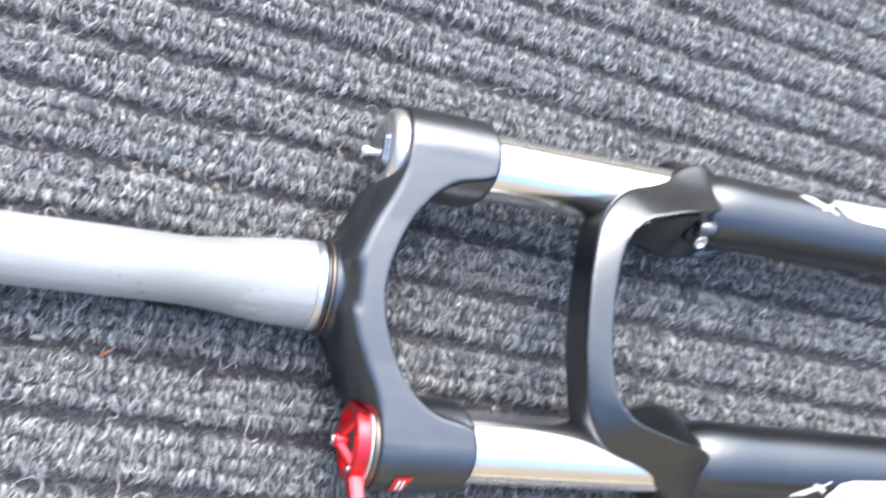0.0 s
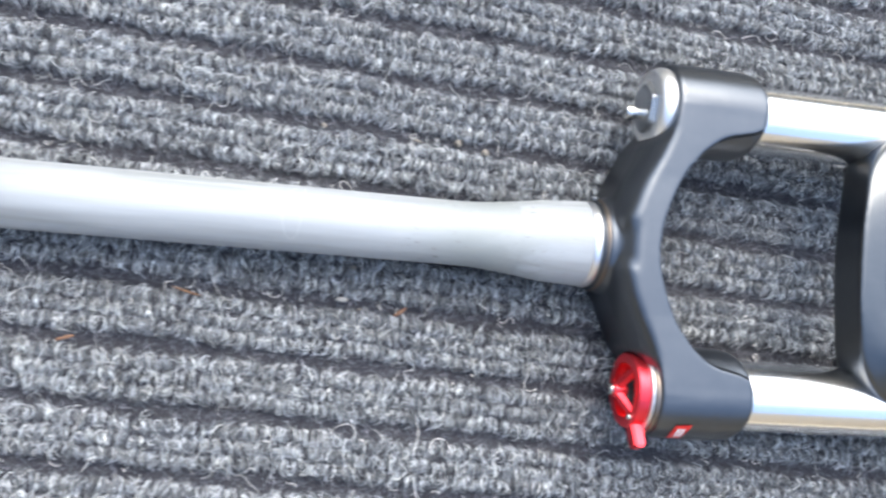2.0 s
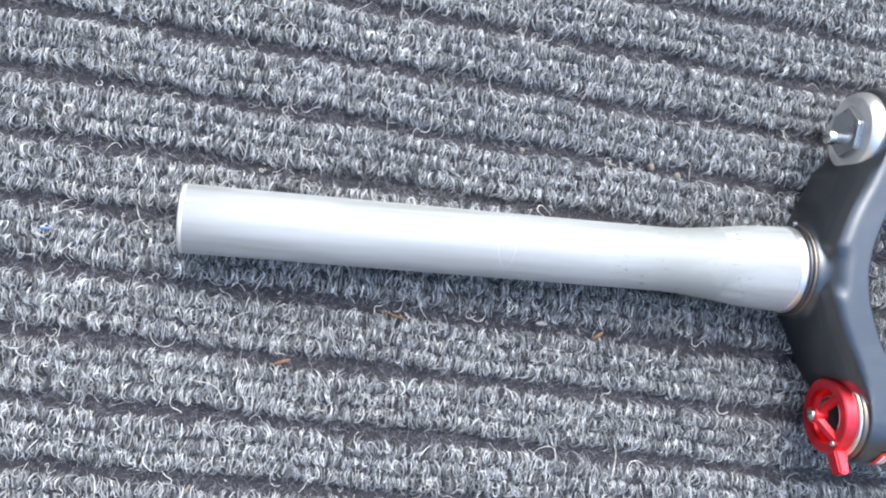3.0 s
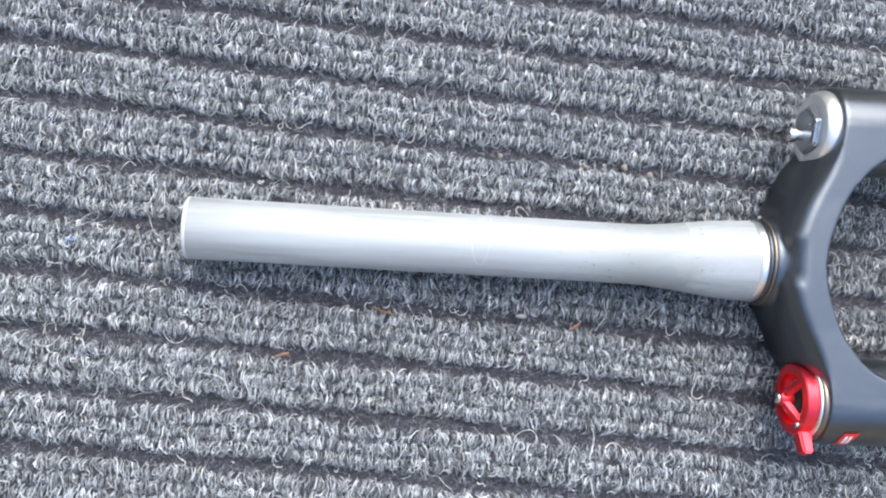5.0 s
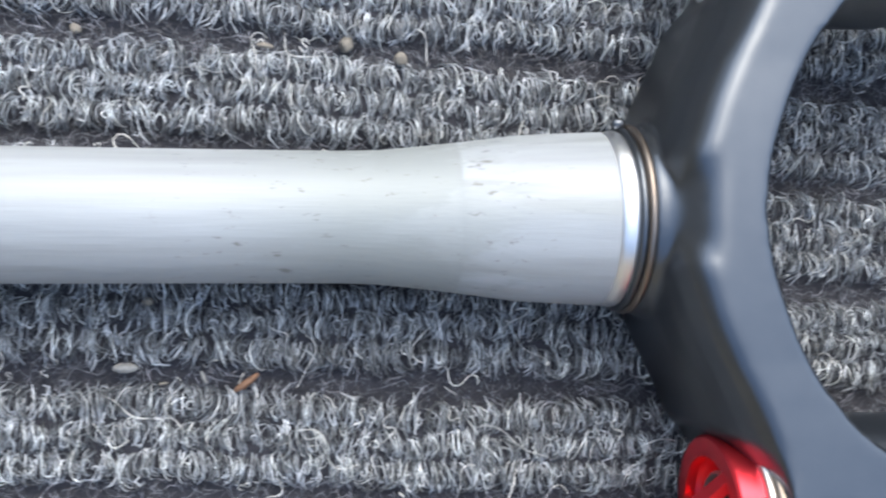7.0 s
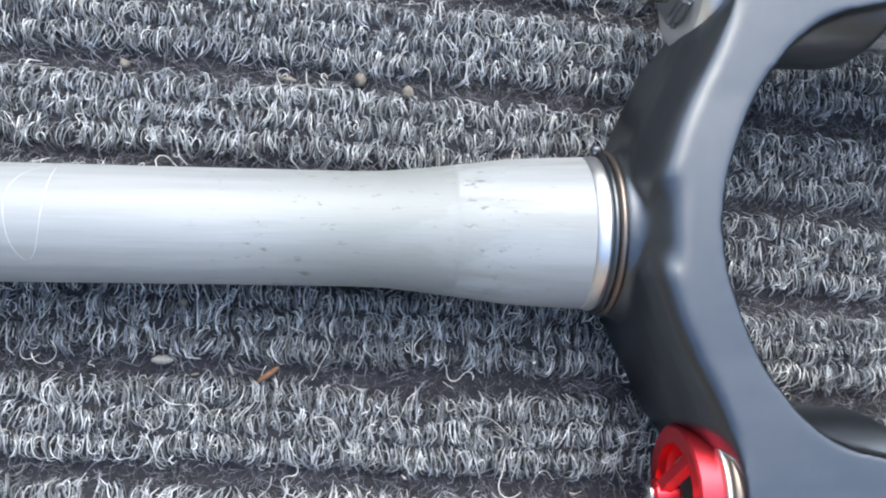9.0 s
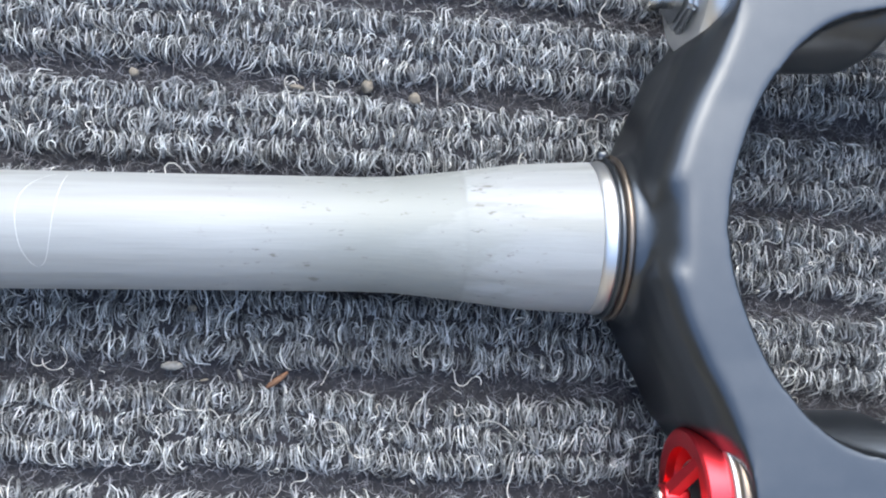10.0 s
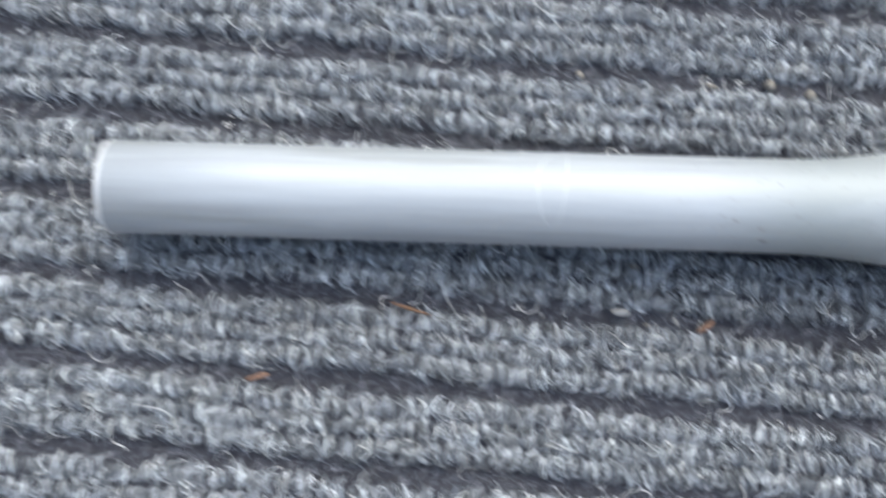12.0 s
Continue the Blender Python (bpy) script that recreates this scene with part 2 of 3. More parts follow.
def band(points, bm=None):
    """A closed bar with a four-sided section along a line of (x, y, half width, low, high on its left, high on its right)."""
    bm = bm or bmesh.new()
    line = smooth_line(points, 6)
    rows = []
    for i, q in enumerate(line):
        a, b = line[max(i - 1, 0)], line[min(i + 1, len(line) - 1)]
        t = Vector((b[0] - a[0], b[1] - a[1])).normalized()
        nx, ny = -t.y, t.x
        rows.append([bm.verts.new((q[0] + s * nx * q[2], q[1] + s * ny * q[2], z)) for s, z in ((-1, q[3]), (1, q[3]), (1, q[5]), (-1, q[4]))])
    for a, b in zip(rows, rows[1:]):
        for i in range(4):
            j = (i + 1) % 4
            bm.faces.new((a[i], a[j], b[j], b[i]))
    bm.faces.new(rows[0][::-1])
    bm.faces.new(rows[-1])
    bmesh.ops.recalc_face_normals(bm, faces=bm.faces)
    return bm


def close_solid(bm, low, high):
    """Joins two grids of vertices, one over the other, into a closed solid."""
    n, m = len(low), len(low[0])
    for i in range(n - 1):
        for k in range(m - 1):
            bm.faces.new((low[i][k], low[i + 1][k], low[i + 1][k + 1], low[i][k + 1]))
            bm.faces.new((high[i][k], high[i][k + 1], high[i + 1][k + 1], high[i + 1][k]))
        for k in (0, m - 1):
            bm.faces.new((low[i][k], high[i][k], high[i + 1][k], low[i + 1][k]))
    for i in (0, n - 1):
        for k in range(m - 1):
            bm.faces.new((low[i][k], low[i][k + 1], high[i][k + 1], high[i][k]))
    bmesh.ops.recalc_face_normals(bm, faces=bm.faces)


def close_stack(bm, layers):
    """Joins grids of vertices, one over the other, into a closed solid: the lowest and highest as its ends, the rims between as its sides."""
    rims = []
    for grid in layers:
        rims.append([*grid[0], *[r[-1] for r in grid[1:-1]], *grid[-1][::-1], *[r[0] for r in grid[-2:0:-1]]])
    for grid in (layers[0], layers[-1]):
        for a, b in zip(grid, grid[1:]):
            for k in range(len(a) - 1):
                bm.faces.new((a[k], b[k], b[k + 1], a[k + 1]))
    for a, b in zip(rims, rims[1:]):
        for i in range(len(a)):
            j = (i + 1) % len(a)
            bm.faces.new((a[i], a[j], b[j], b[i]))
    kept = {v for r in rims for v in r} | {v for g in (layers[0], layers[-1]) for r in g for v in r}
    for v in [v for g in layers for r in g for v in r if v not in kept]:
        bm.verts.remove(v)
    bmesh.ops.recalc_face_normals(bm, faces=bm.faces)


def cast_solid(ob, voxel, rounds):
    """Melts overlapping solids into one casting with rounded edges."""
    re = ob.modifiers.new("remesh", "REMESH")
    re.mode, re.voxel_size, re.use_smooth_shade = "VOXEL", voxel, True
    sm = ob.modifiers.new("smooth", "SMOOTH")
    sm.factor, sm.iterations = 0.5, rounds
    return ob


# ---- the fork: axis of its steerer along local x, from the tube's cut end ----
LEG_Y, LEG_Z, LOW_Y = 0.0645, 0.009, 0.0630
fork = new("suspension_fork")
fork.matrix_world = pose(0.0, 0.0, 0.0158, 4.0, -0.6, -0.6)
tagged(fork, "bicycle suspension fork, raw aluminium steerer, black crown, lying on carpet", "bicycle fork")


def build_steerer():
    prof = [(0.0, 0.0112), (0.0, 0.0135), (0.0008, 0.0143), (0.05, 0.0143), (0.11, 0.0143), (0.17, 0.0143), (0.208, 0.0144), (0.2165, 0.0147)]
    for i in range(1, 9):
        t = i / 8
        prof.append((0.2165 + 0.030 * t, 0.0147 + 0.0037 * t * (0.8 + 0.2 * t)))
    prof = [q for q in prof if q[0] < 0.2330] + [(0.2332, 0.01655), (0.2333, 0.01658)] + [q for q in prof if q[0] > 0.2335]
    prof += [(0.256, 0.0190), (0.2656, 0.0195)]
    bm = lathe(prof, 96, closed=False)
    lathe([(0.0, 0.0112), (0.09, 0.0112), (0.09, 0.0002)], 48, bm=bm, closed=False)
    tube = part("steerer_tube", bm, M_ALU, fork, "raw brushed aluminium tapered steerer tube with faint scuffs")
    sharp(tube, 50)
    # bare cut chamfer, its colour lightened to carry the edge highlight
    part("cut_edge", lathe([(-0.0003, 0.0113), (-0.0003, 0.0134), (0.0002, 0.0141), (0.0010, 0.01436), (0.0016, 0.01434)], 96, closed=False), M_CUT, fork, "bare chamfer at the cut end, painted pale for its edge highlight")
    part("race_seat", lathe([(0.2654, 0.01945), (0.2672, 0.0196), (0.2684, 0.0199), (0.2692, 0.0197), (0.2697, 0.0193)], 96), M_SEAT, fork, "polished bright aluminium band")
    part("crown_race", lathe([(0.2692, 0.0190), (0.2694, 0.0205), (0.2700, 0.0209), (0.2707, 0.0206), (0.2710, 0.0202)], 96), M_CROWN, fork)
    part("race_nub", lathe([(0.2680, 0.0006), (0.2686, 0.0013), (0.2704, 0.0014), (0.2710, 0.0008)], 16, 0.0208, 0.0050), M_CROWN, fork, "small dark nub on the race")
    part("race_edge", lathe([(0.2708, 0.0200), (0.2711, 0.0212), (0.2717, 0.0215), (0.2724, 0.0213), (0.2727, 0.0206)], 96), M_BRASSRING, fork, "thin bronze-coloured worn edge ring")


def build_crown():
    left = [(0.2757, 0.0), (0.2760, 0.0040), (0.2778, 0.0085), (0.2803, 0.0140), (0.2831, 0.0225), (0.2868, 0.0310), (0.2903, 0.038), (0.2936, 0.046), (0.2960, 0.054), (0.2972, LEG_Y)]
    right = [(0.2926, 0.0), (0.2940, 0.011), (0.2975, 0.022), (0.3010, 0.030), (0.3055, 0.037), (0.3112, 0.0438), (0.3200, 0.0500), (0.3300, 0.0530), (0.3390, 0.0545)]
    sl = [(v[0], v[1]) for v in smooth_line(left, 4)]
    sr = [(v[0], v[1]) for v in smooth_line(right, 4)]
    sr += [(0.3390, LEG_Y - 0.004)]
    ys = [i * LEG_Y / 30 for i in range(31)]
    edge = lambda line, y: float(np.interp(y, [q[1] for q in line], [q[0] for q in line]))
    def top(x, y):
        """The plate's upper face, falling into the round neck in its middle."""
        plane = 0.0285 + 0.0014 * min(1.0, max(0.0, (abs(y) - 0.03) / (LEG_Y - 0.03)))
        t = min(1.0, max(0.0, (x - 0.2757) / 0.0090))
        fall = (1 - t * t * (3 - 2 * t)) * math.exp(-(y / 0.0092) ** 4)
        radius = 0.0222 + 0.42 * (x - 0.2757)
        return plane * (1 - fall) + fall * math.sqrt(max(1e-6, radius ** 2 - y * y))

    bm = bmesh.new()
    across = 20
    layers = [[] for _ in range(6)]
    for y in [-v for v in ys[:0:-1]] + ys:
        x0, x1 = edge(sl, abs(y)), edge(sr, abs(y))
        flare = min(1.0, abs(y) / 0.012) * min(1.0, max(0.0, (0.058 - abs(y)) / 0.012))
        dip = max(0.0, 0.0285 - top(x0, y))
        for layer, (z, out) in zip(layers, ((-0.014, 0.0068), (0.010, 0.0064), (0.0165, 0.0056), (0.0215, 0.0042), (0.0255, 0.0022))):
            layer.append([bm.verts.new((x0 - out * flare + (x1 - x0 + out * flare) * k / across, y, z - dip)) for k in range(across + 1)])
        xs = [x0 + (x1 - x0) * k / across for k in range(across + 1)]
        layers[5].append([bm.verts.new((x, y, top(x, y) - 0.0009 * flare * max(0.0, 1 - (x - x0) / 0.0020))) for x in xs])
    close_stack(bm, layers)
    for side in (1, -1):
        lathe([(0.2968, 0.0195), (0.2978, 0.0207), (0.32, 0.0210), (0.3395, 0.0208), (0.3410, 0.0200)], 64, side * LEG_Y, LEG_Z, bm)
    bm.verts.ensure_lookup_table()
    for v in bm.verts:
        if v.co.x > 0.3380 and abs(v.co.y) > LEG_Y - 0.022:
            v.co.x -= 0.0075 * min(1.3, 1 - (v.co.z - LEG_Z) / 0.021)
    lathe([(0.2722, 0.0204), (0.2728, 0.0212), (0.2742, 0.0214), (0.2757, 0.0220), (0.2775, 0.0229), (0.2800, 0.0236), (0.2850, 0.0236)], 64, bm=bm)
    crown = part("crown", bm, M_CROWN, fork, "satin black forged wishbone crown")
    cast_solid(crown, 0.0006, 14)


def build_stanchion(side):
    bm = lathe([(0.3400, 0.0160), (0.40, 0.0160), (0.443, 0.0160)], 96, side * LEG_Y, LEG_Z)
    sharp(part("stanchion", bm, M_CHROME, fork, "mirror-bright chromed stanchion tube"), 50)


def build_lowers():
    bm = bmesh.new()
    for side in (1, -1):
        leg = part("lower_leg", lathe([(0.4480, 0.0150), (0.4565, 0.0163), (0.4625, 0.0181), (0.4690, 0.0191), (0.478, 0.0194), (0.487, 0.0192), (0.495, 0.0189), (0.51, 0.0188), (0.60, 0.0184), (0.70, 0.0178), (0.718, 0.0165), (0.726, 0.012)], 96, side * LOW_Y, LEG_Z), M_LOWERS, fork, "semi-gloss black lower leg")
        foot = prism([(0.710, side * (LOW_Y - 0.006)), (0.765, side * (LOW_Y - 0.006)), (0.765, side * (LOW_Y + 0.006)), (0.710, side * (LOW_Y + 0.006))], -0.018, 0.012)
        bmesh.ops.bevel(foot, geom=foot.edges[:], offset=0.002, segments=2, affect="EDGES")
        sharp(part("dropout", foot, M_LOWERS, leg))
        low_rows, high_rows = [], []
        for x in np.linspace(0.404, 0.510, 22):
            y0 = float(np.interp(x, [0.404, 0.420, 0.436, 0.446, 0.458, 0.478, 0.510], [0.0450, 0.0430, 0.0412, 0.0384, 0.0378, 0.0415, 0.0530]))
            y1 = y0 + float(np.interp(x, [0.404, 0.425, 0.445, 0.470, 0.510], [0.0055, 0.0150, 0.0220, 0.0240, 0.0150]))
            ys = [y0 + (y1 - y0) * k / 8 for k in range(9)]
            drop = 0.42 * max(0.0, x - 0.450) + 0.3 * max(0.0, x - 0.456)
            low_rows.append([bm.verts.new((x, side * y, -0.008)) for y in ys])
            high_rows.append([bm.verts.new((x, side * y, min(0.0300, 0.002 + 0.030 * (y - y0) / 0.0175) - drop)) for y in ys])
        close_solid(bm, low_rows, high_rows)
    arch = [(0.3926, 0.0, 0.0069, 0.015, 0.0356, 0.0366), (0.3930, 0.014, 0.0069, 0.015, 0.0354, 0.0366), (0.3950, 0.028, 0.0070, 0.014, 0.0342, 0.0368), (0.3994, 0.0418, 0.0075, 0.010, 0.0310, 0.0375), (0.4095, 0.0530, 0.0082, 0.004, 0.0272, 0.0390), (0.4225, 0.0585, 0.0088, 0.001, 0.0240, 0.0395), (0.4370, 0.0640, 0.0106, 0.000, 0.0216, 0.0385), (0.4500, 0.0690, 0.0132, -0.002, 0.0195, 0.0335), (0.4600, 0.0724, 0.0122, -0.004, 0.0180, 0.0275), (0.4680, 0.0728, 0.0092, -0.004, 0.0130, 0.0185), (0.4790, 0.0705, 0.0070, -0.004, 0.0060, 0.0090)]
    band([(x, -y, w, lo, hi_in, hi_out) for x, y, w, lo, hi_out, hi_in in arch[:0:-1]] + [(x, y, w, lo, hi_in, hi_out) for x, y, w, lo, hi_out, hi_in in arch], bm)
    low = part("arch_casting", bm, M_LOWERS, fork, "semi-gloss black brake arch and buttresses")
    cast_solid(low, 0.0007, 24)
    for side in (1, -1):
        part("wiper_seal", lathe([(0.4420, 0.0165), (0.4428, 0.0184), (0.4455, 0.0198), (0.4500, 0.0202), (0.4560, 0.0190)], 64, side * (LEG_Y + 0.0026), LEG_Z - 0.0070), M_RUBBER, fork, "black rubber wiper seal")
    # hose guide on the inner side of one leg
    guide = part("hose_guide", lathe([(0.4500, 0.0034), (0.4510, 0.0043), (0.4590, 0.0044), (0.4612, 0.0034)], 32, 0.0502, 0.0236), M_STEEL_GREY, fork, "short grey boss on the inner side of the leg")
    bm = lathe([(-0.0060, 0.0034), (0.0008, 0.0036), (0.0020, 0.0031), (0.0021, 0.0024), (0.0012, 0.0022), (0.0012, 0.0004)], 24)
    bmesh.ops.rotate(bm, verts=bm.verts, cent=(0, 0, 0), matrix=Matrix.Rotation(radians(-90), 3, "Y") @ Matrix.Rotation(radians(0), 3, "X"))
    bmesh.ops.rotate(bm, verts=bm.verts, cent=(0, 0, 0), matrix=Matrix.Rotation(radians(38), 3, "X"))
    bmesh.ops.translate(bm, verts=bm.verts, vec=(0.4553, 0.0442, 0.0200))
    part("bolt", bm, M_CAP, guide, "bright silver bolt head")
    # solid dark disc: the shade of the bolt's recess is put into its colour
    bm = lathe([(-0.0052, 0.0060), (0.0, 0.0060), (0.0004, 0.0054)], 32)
    bmesh.ops.rotate(bm, verts=bm.verts, cent=(0, 0, 0), matrix=Matrix.Rotation(radians(38), 3, "X") @ Matrix.Rotation(radians(-90), 3, "Y"))
    bmesh.ops.translate(bm, verts=bm.verts, vec=(0.4535, 0.0464, 0.0194))
    part("bolt_seat", bm, M_HOLE_SHADE, guide, "dark disc round the bolt, painting the shade of its recess")


def leg_print(name, corners, radius, side, axis_y, mat, parent, label=""):
    """A thin printed patch on a leg: a strip between two lines, each corner as x, first and last degrees off the leg's crest."""
    bm = bmesh.new()
    rows = []
    for x, a0, a1 in corners:
        rows.append([bm.verts.new((x, side * (axis_y + radius * math.sin(radians(a))), LEG_Z + radius * math.cos(radians(a)))) for a in np.linspace(a0, a1, 7)])
    for a, b in zip(rows, rows[1:]):
        for i in range(6):
            bm.faces.new((a[i], a[i + 1], b[i + 1], b[i]) if side > 0 else (a[i], b[i], b[i + 1], a[i + 1]))
    return part(name, bm, mat, parent, label)


build_steerer()
build_crown()
for side in (1, -1):
    build_stanchion(side)
build_lowers()


# ---- the red adjuster and the silver cap on the crown's ends ----
def ring(bm, x0, x1, r0, r1, cy, cz, segments=64):
    """A flat-sided ring round the x axis."""
    prof = [(x0, r0), (x0, r1 - 0.0006), (x0 + 0.0006, r1), (x1, r1), (x1, r0)]
    loops = [[bm.verts.new((x, cy + r * math.cos(a), cz + r * math.sin(a))) for a in (2 * math.pi * i / segments for i in range(segments))] for x, r in prof]
    for a, b in zip(loops, loops[1:] + loops[:1]):
        for i in range(segments):
            j = (i + 1) % segments
            bm.faces.new((a[i], b[i], b[j], a[j]))
    bmesh.ops.recalc_face_normals(bm, faces=bm.faces)


def build_knob():
    cy, cz = -LEG_Y, LEG_Z
    part("knob_seat", lathe([(0.2944, 0.0170), (0.2946, 0.0188), (0.2954, 0.0194), (0.2985, 0.0192)], 64, cy, cz), M_BRASSRING, fork, "dull bronze-coloured seat ring under the washer")
    part("knob_washer", lathe([(0.2932, 0.0160), (0.2933, 0.0181), (0.2936, 0.0185), (0.2943, 0.0186), (0.2947, 0.0182)], 64, cy, cz), M_CAP, fork, "thin bright silver washer under the red adjuster")
    bm = bmesh.new()
    ring(bm, 0.2876, 0.2942, 0.0122, 0.0168, cy, cz)
    knob = part("adjuster_knob", bm, M_RED, fork, "red anodised adjuster knob with spokes and a tab")
    sharp(knob, 40)
    bm = bmesh.new()
    for k in range(3):
        a = math.radians((42, 138, 270)[k])
        c, s = math.cos(a), math.sin(a)
        quad = []
        for x, r, w in ((0.2828, 0.003, 0.0015), (0.2878, 0.0138, 0.0013), (0.2902, 0.0138, 0.0020), (0.2856, 0.003, 0.0020)):
            quad.append([bm.verts.new((x, cy + r * c - e * w * s, cz + r * s + e * w * c)) for e in (-1, 1)])
        for i in range(4):
            p, q = quad[i], quad[(i + 1) % 4]
            bm.faces.new((p[0], p[1], q[1], q[0]))
        for e in (0, 1):
            bm.faces.new([q[e] for q in (quad if e else quad[::-1])])
    lathe([(0.2818, 0.0028), (0.2824, 0.0034), (0.2850, 0.0037), (0.2880, 0.0037), (0.2890, 0.0020)], 32, cy, cz, bm)
    bmesh.ops.recalc_face_normals(bm, faces=bm.faces)
    sharp(part("spokes", bm, M_RED, knob), 30)
    part("dish", lathe([(0.2896, 0.0123), (0.2926, 0.0115), (0.2934, 0.0092), (0.2940, 0.0090)], 48, cy, cz, closed=False), M_RED, knob)
    # flat black disc: shade inside the knob's openings, painted as colour
    part("backing", lathe([(0.2930, 0.0096), (0.2942, 0.0096)], 48, cy, cz), M_HOLE_SHADE, knob, "black disc painting the shade behind the spokes")
    bm = bmesh.new()
    ring(bm, 0.2900, 0.2932, 0.0083, 0.0090, cy, cz)
    sharp(part("inner_ring", bm, M_CAP, knob, "thin silver ring inside the knob"), 40)
    part("set_screw", lathe([(0.2858, 0.0008), (0.2861, 0.0013), (0.2880, 0.0014)], 16, cy - 0.0108, cz + 0.0092), M_STEEL, knob, "tiny silver set screw")
    part("screw", lathe([(0.2804, 0.0014), (0.2807, 0.0025), (0.2820, 0.0028)], 24, cy, cz), M_STEEL, knob, "small silver screw head")
    bm = prism([(0.2880, -0.0150), (0.2942, -0.0150), (0.2942, -0.0185), (0.2938, -0.0190), (0.2938, -0.0262), (0.2892, -0.0262)], -0.0036, 0.0036)
    bmesh.ops.bevel(bm, geom=bm.edges[:], offset=0.0008, segments=2, affect="EDGES")
    bmesh.ops.rotate(bm, verts=bm.verts, cent=(0, 0, 0), matrix=Matrix.Rotation(radians(-22), 3, "X"))
    bmesh.ops.translate(bm, verts=bm.verts, vec=(0, cy, cz))
    sharp(part("tab", bm, M_RED, knob, "red lever tab"), 40)


def build_cap():
    cy, cz = LEG_Y, LEG_Z
    cap = part("top_cap", lathe([(0.2906, 0.0120), (0.2904, 0.0150), (0.2908, 0.0166), (0.2920, 0.0178), (0.2936, 0.0185), (0.2955, 0.0187), (0.2985, 0.0180)], 64, cy, cz), M_CAP, fork, "silver air-side top cap with a bevelled rim")
    sharp(cap, 30)
    bm = lathe([(0.2876, 0.0090), (0.2876, 0.0102), (0.2886, 0.0122), (0.2908, 0.0125)], 6, cy, cz)
    bmesh.ops.rotate(bm, verts=bm.verts, cent=(0, cy, cz), matrix=Matrix.Rotation(radians(15), 3, "X"))
    bmesh.ops.bevel(bm, geom=bm.edges[:], offset=0.0008, segments=3, affect="EDGES")
    sharp(part("cap_nut", bm, M_NUT, cap, "dull silver six-sided nut"), 25)
    stem = part("valve_stem", lathe([(0.2802, 0.0024), (0.2804, 0.0031), (0.2810, 0.0035), (0.2836, 0.0035), (0.2840, 0.0027), (0.2880, 0.0027)], 24, cy - 0.0028, cz - 0.0010), M_STEEL, cap, "small dull silver valve stem")
    sharp(stem, 35)


build_knob()
build_cap()
label_red = leg_print("maker_label", [(0.3050, 52, 66), (0.3058, 37, 65), (0.3112, 36, 64), (0.3130, 35, 40)], 0.02125, -1, LEG_Y, M_REDPRINT, fork, "small red label with white bars")
for x in (0.3072, 0.3092):
    leg_print("label_bar", [(x, 42, 60), (x + 0.0012, 41, 59)], 0.02140, -1, LEG_Y, M_WHITE, label_red, "white bar")
for side in (1, -1):
    leg_print("leg_print", [(0.5390, 44, 52), (0.5440, 20, 54), (0.5520, 14, 56), (0.5700, 12, 60), (0.6100, 12, 62)], 0.0190, side, LOW_Y, M_WHITE, fork, "white printed stripe on the leg")
    leg_print("leg_star", [(0.5160, 45, 50), (0.5250, 30, 47), (0.5320, 25, 32), (0.5380, 16, 19)], 0.0191, side, LOW_Y, M_WHITE, fork, "white printed pointed mark")
    leg_print("leg_star", [(0.5270, 22, 25), (0.5320, 24, 34), (0.5360, 32, 40)], 0.01915, side, LOW_Y, M_WHITE, fork, "white printed pointed mark")


def build_scratch():
    """A fine bright looped scratch on the upper side of the tube."""
    bm = bmesh.new()
    way = smooth_line([(0.1365, 62), (0.1320, 42), (0.1300, 18), (0.1308, -15), (0.1324, -33), (0.1345, -42), (0.1364, -34), (0.1376, -14), (0.1384, 15), (0.1392, 60)], 8)
    rows = []
    for x, a in way:
        a = radians(a)
        rows.append([bm.verts.new((x + e, 0.01436 * math.sin(a), 0.01436 * math.cos(a) + h)) for e, h in ((-0.00008, 0), (0.0, 0.00005), (0.00008, 0))])
    for p, q in zip(rows, rows[1:]):
        for k in range(2):
            bm.faces.new((p[k], p[k + 1], q[k + 1], q[k]))
    bmesh.ops.recalc_face_normals(bm, faces=bm.faces)
    part("scratch", bm, M_SCRATCH, fork, "fine bright looped scratch")


build_scratch()
nick = lathe([(-0.0002, 0.00002), (-0.0001, 0.00012), (0.0001, 0.00012), (0.0002, 0.00002)], 8)
bmesh.ops.scale(nick, verts=nick.verts, vec=(0.6, 7.0, 1.0))
bmesh.ops.translate(nick, verts=nick.verts, vec=(0.2195, -0.0013, 0.01478))
part("nick", nick, M_SCRATCH, fork, "tiny bright nick in the aluminium")

# ---- ribbed loop-pile carpet ----
U0, U1 = -0.31, 0.49
RIB, RIB_Y, SLOPE = 0.0272, 0.0185, -0.062
TILT_C, TILT_S = math.cos(math.atan(SLOPE)), math.sin(math.atan(SLOPE))


def carpet_to_world(u, v):
    """u runs along the ribs, v across them, from a groove."""
    return 0.165 + u * TILT_C - v * TILT_S, RIB_Y + u * TILT_S + v * TILT_C


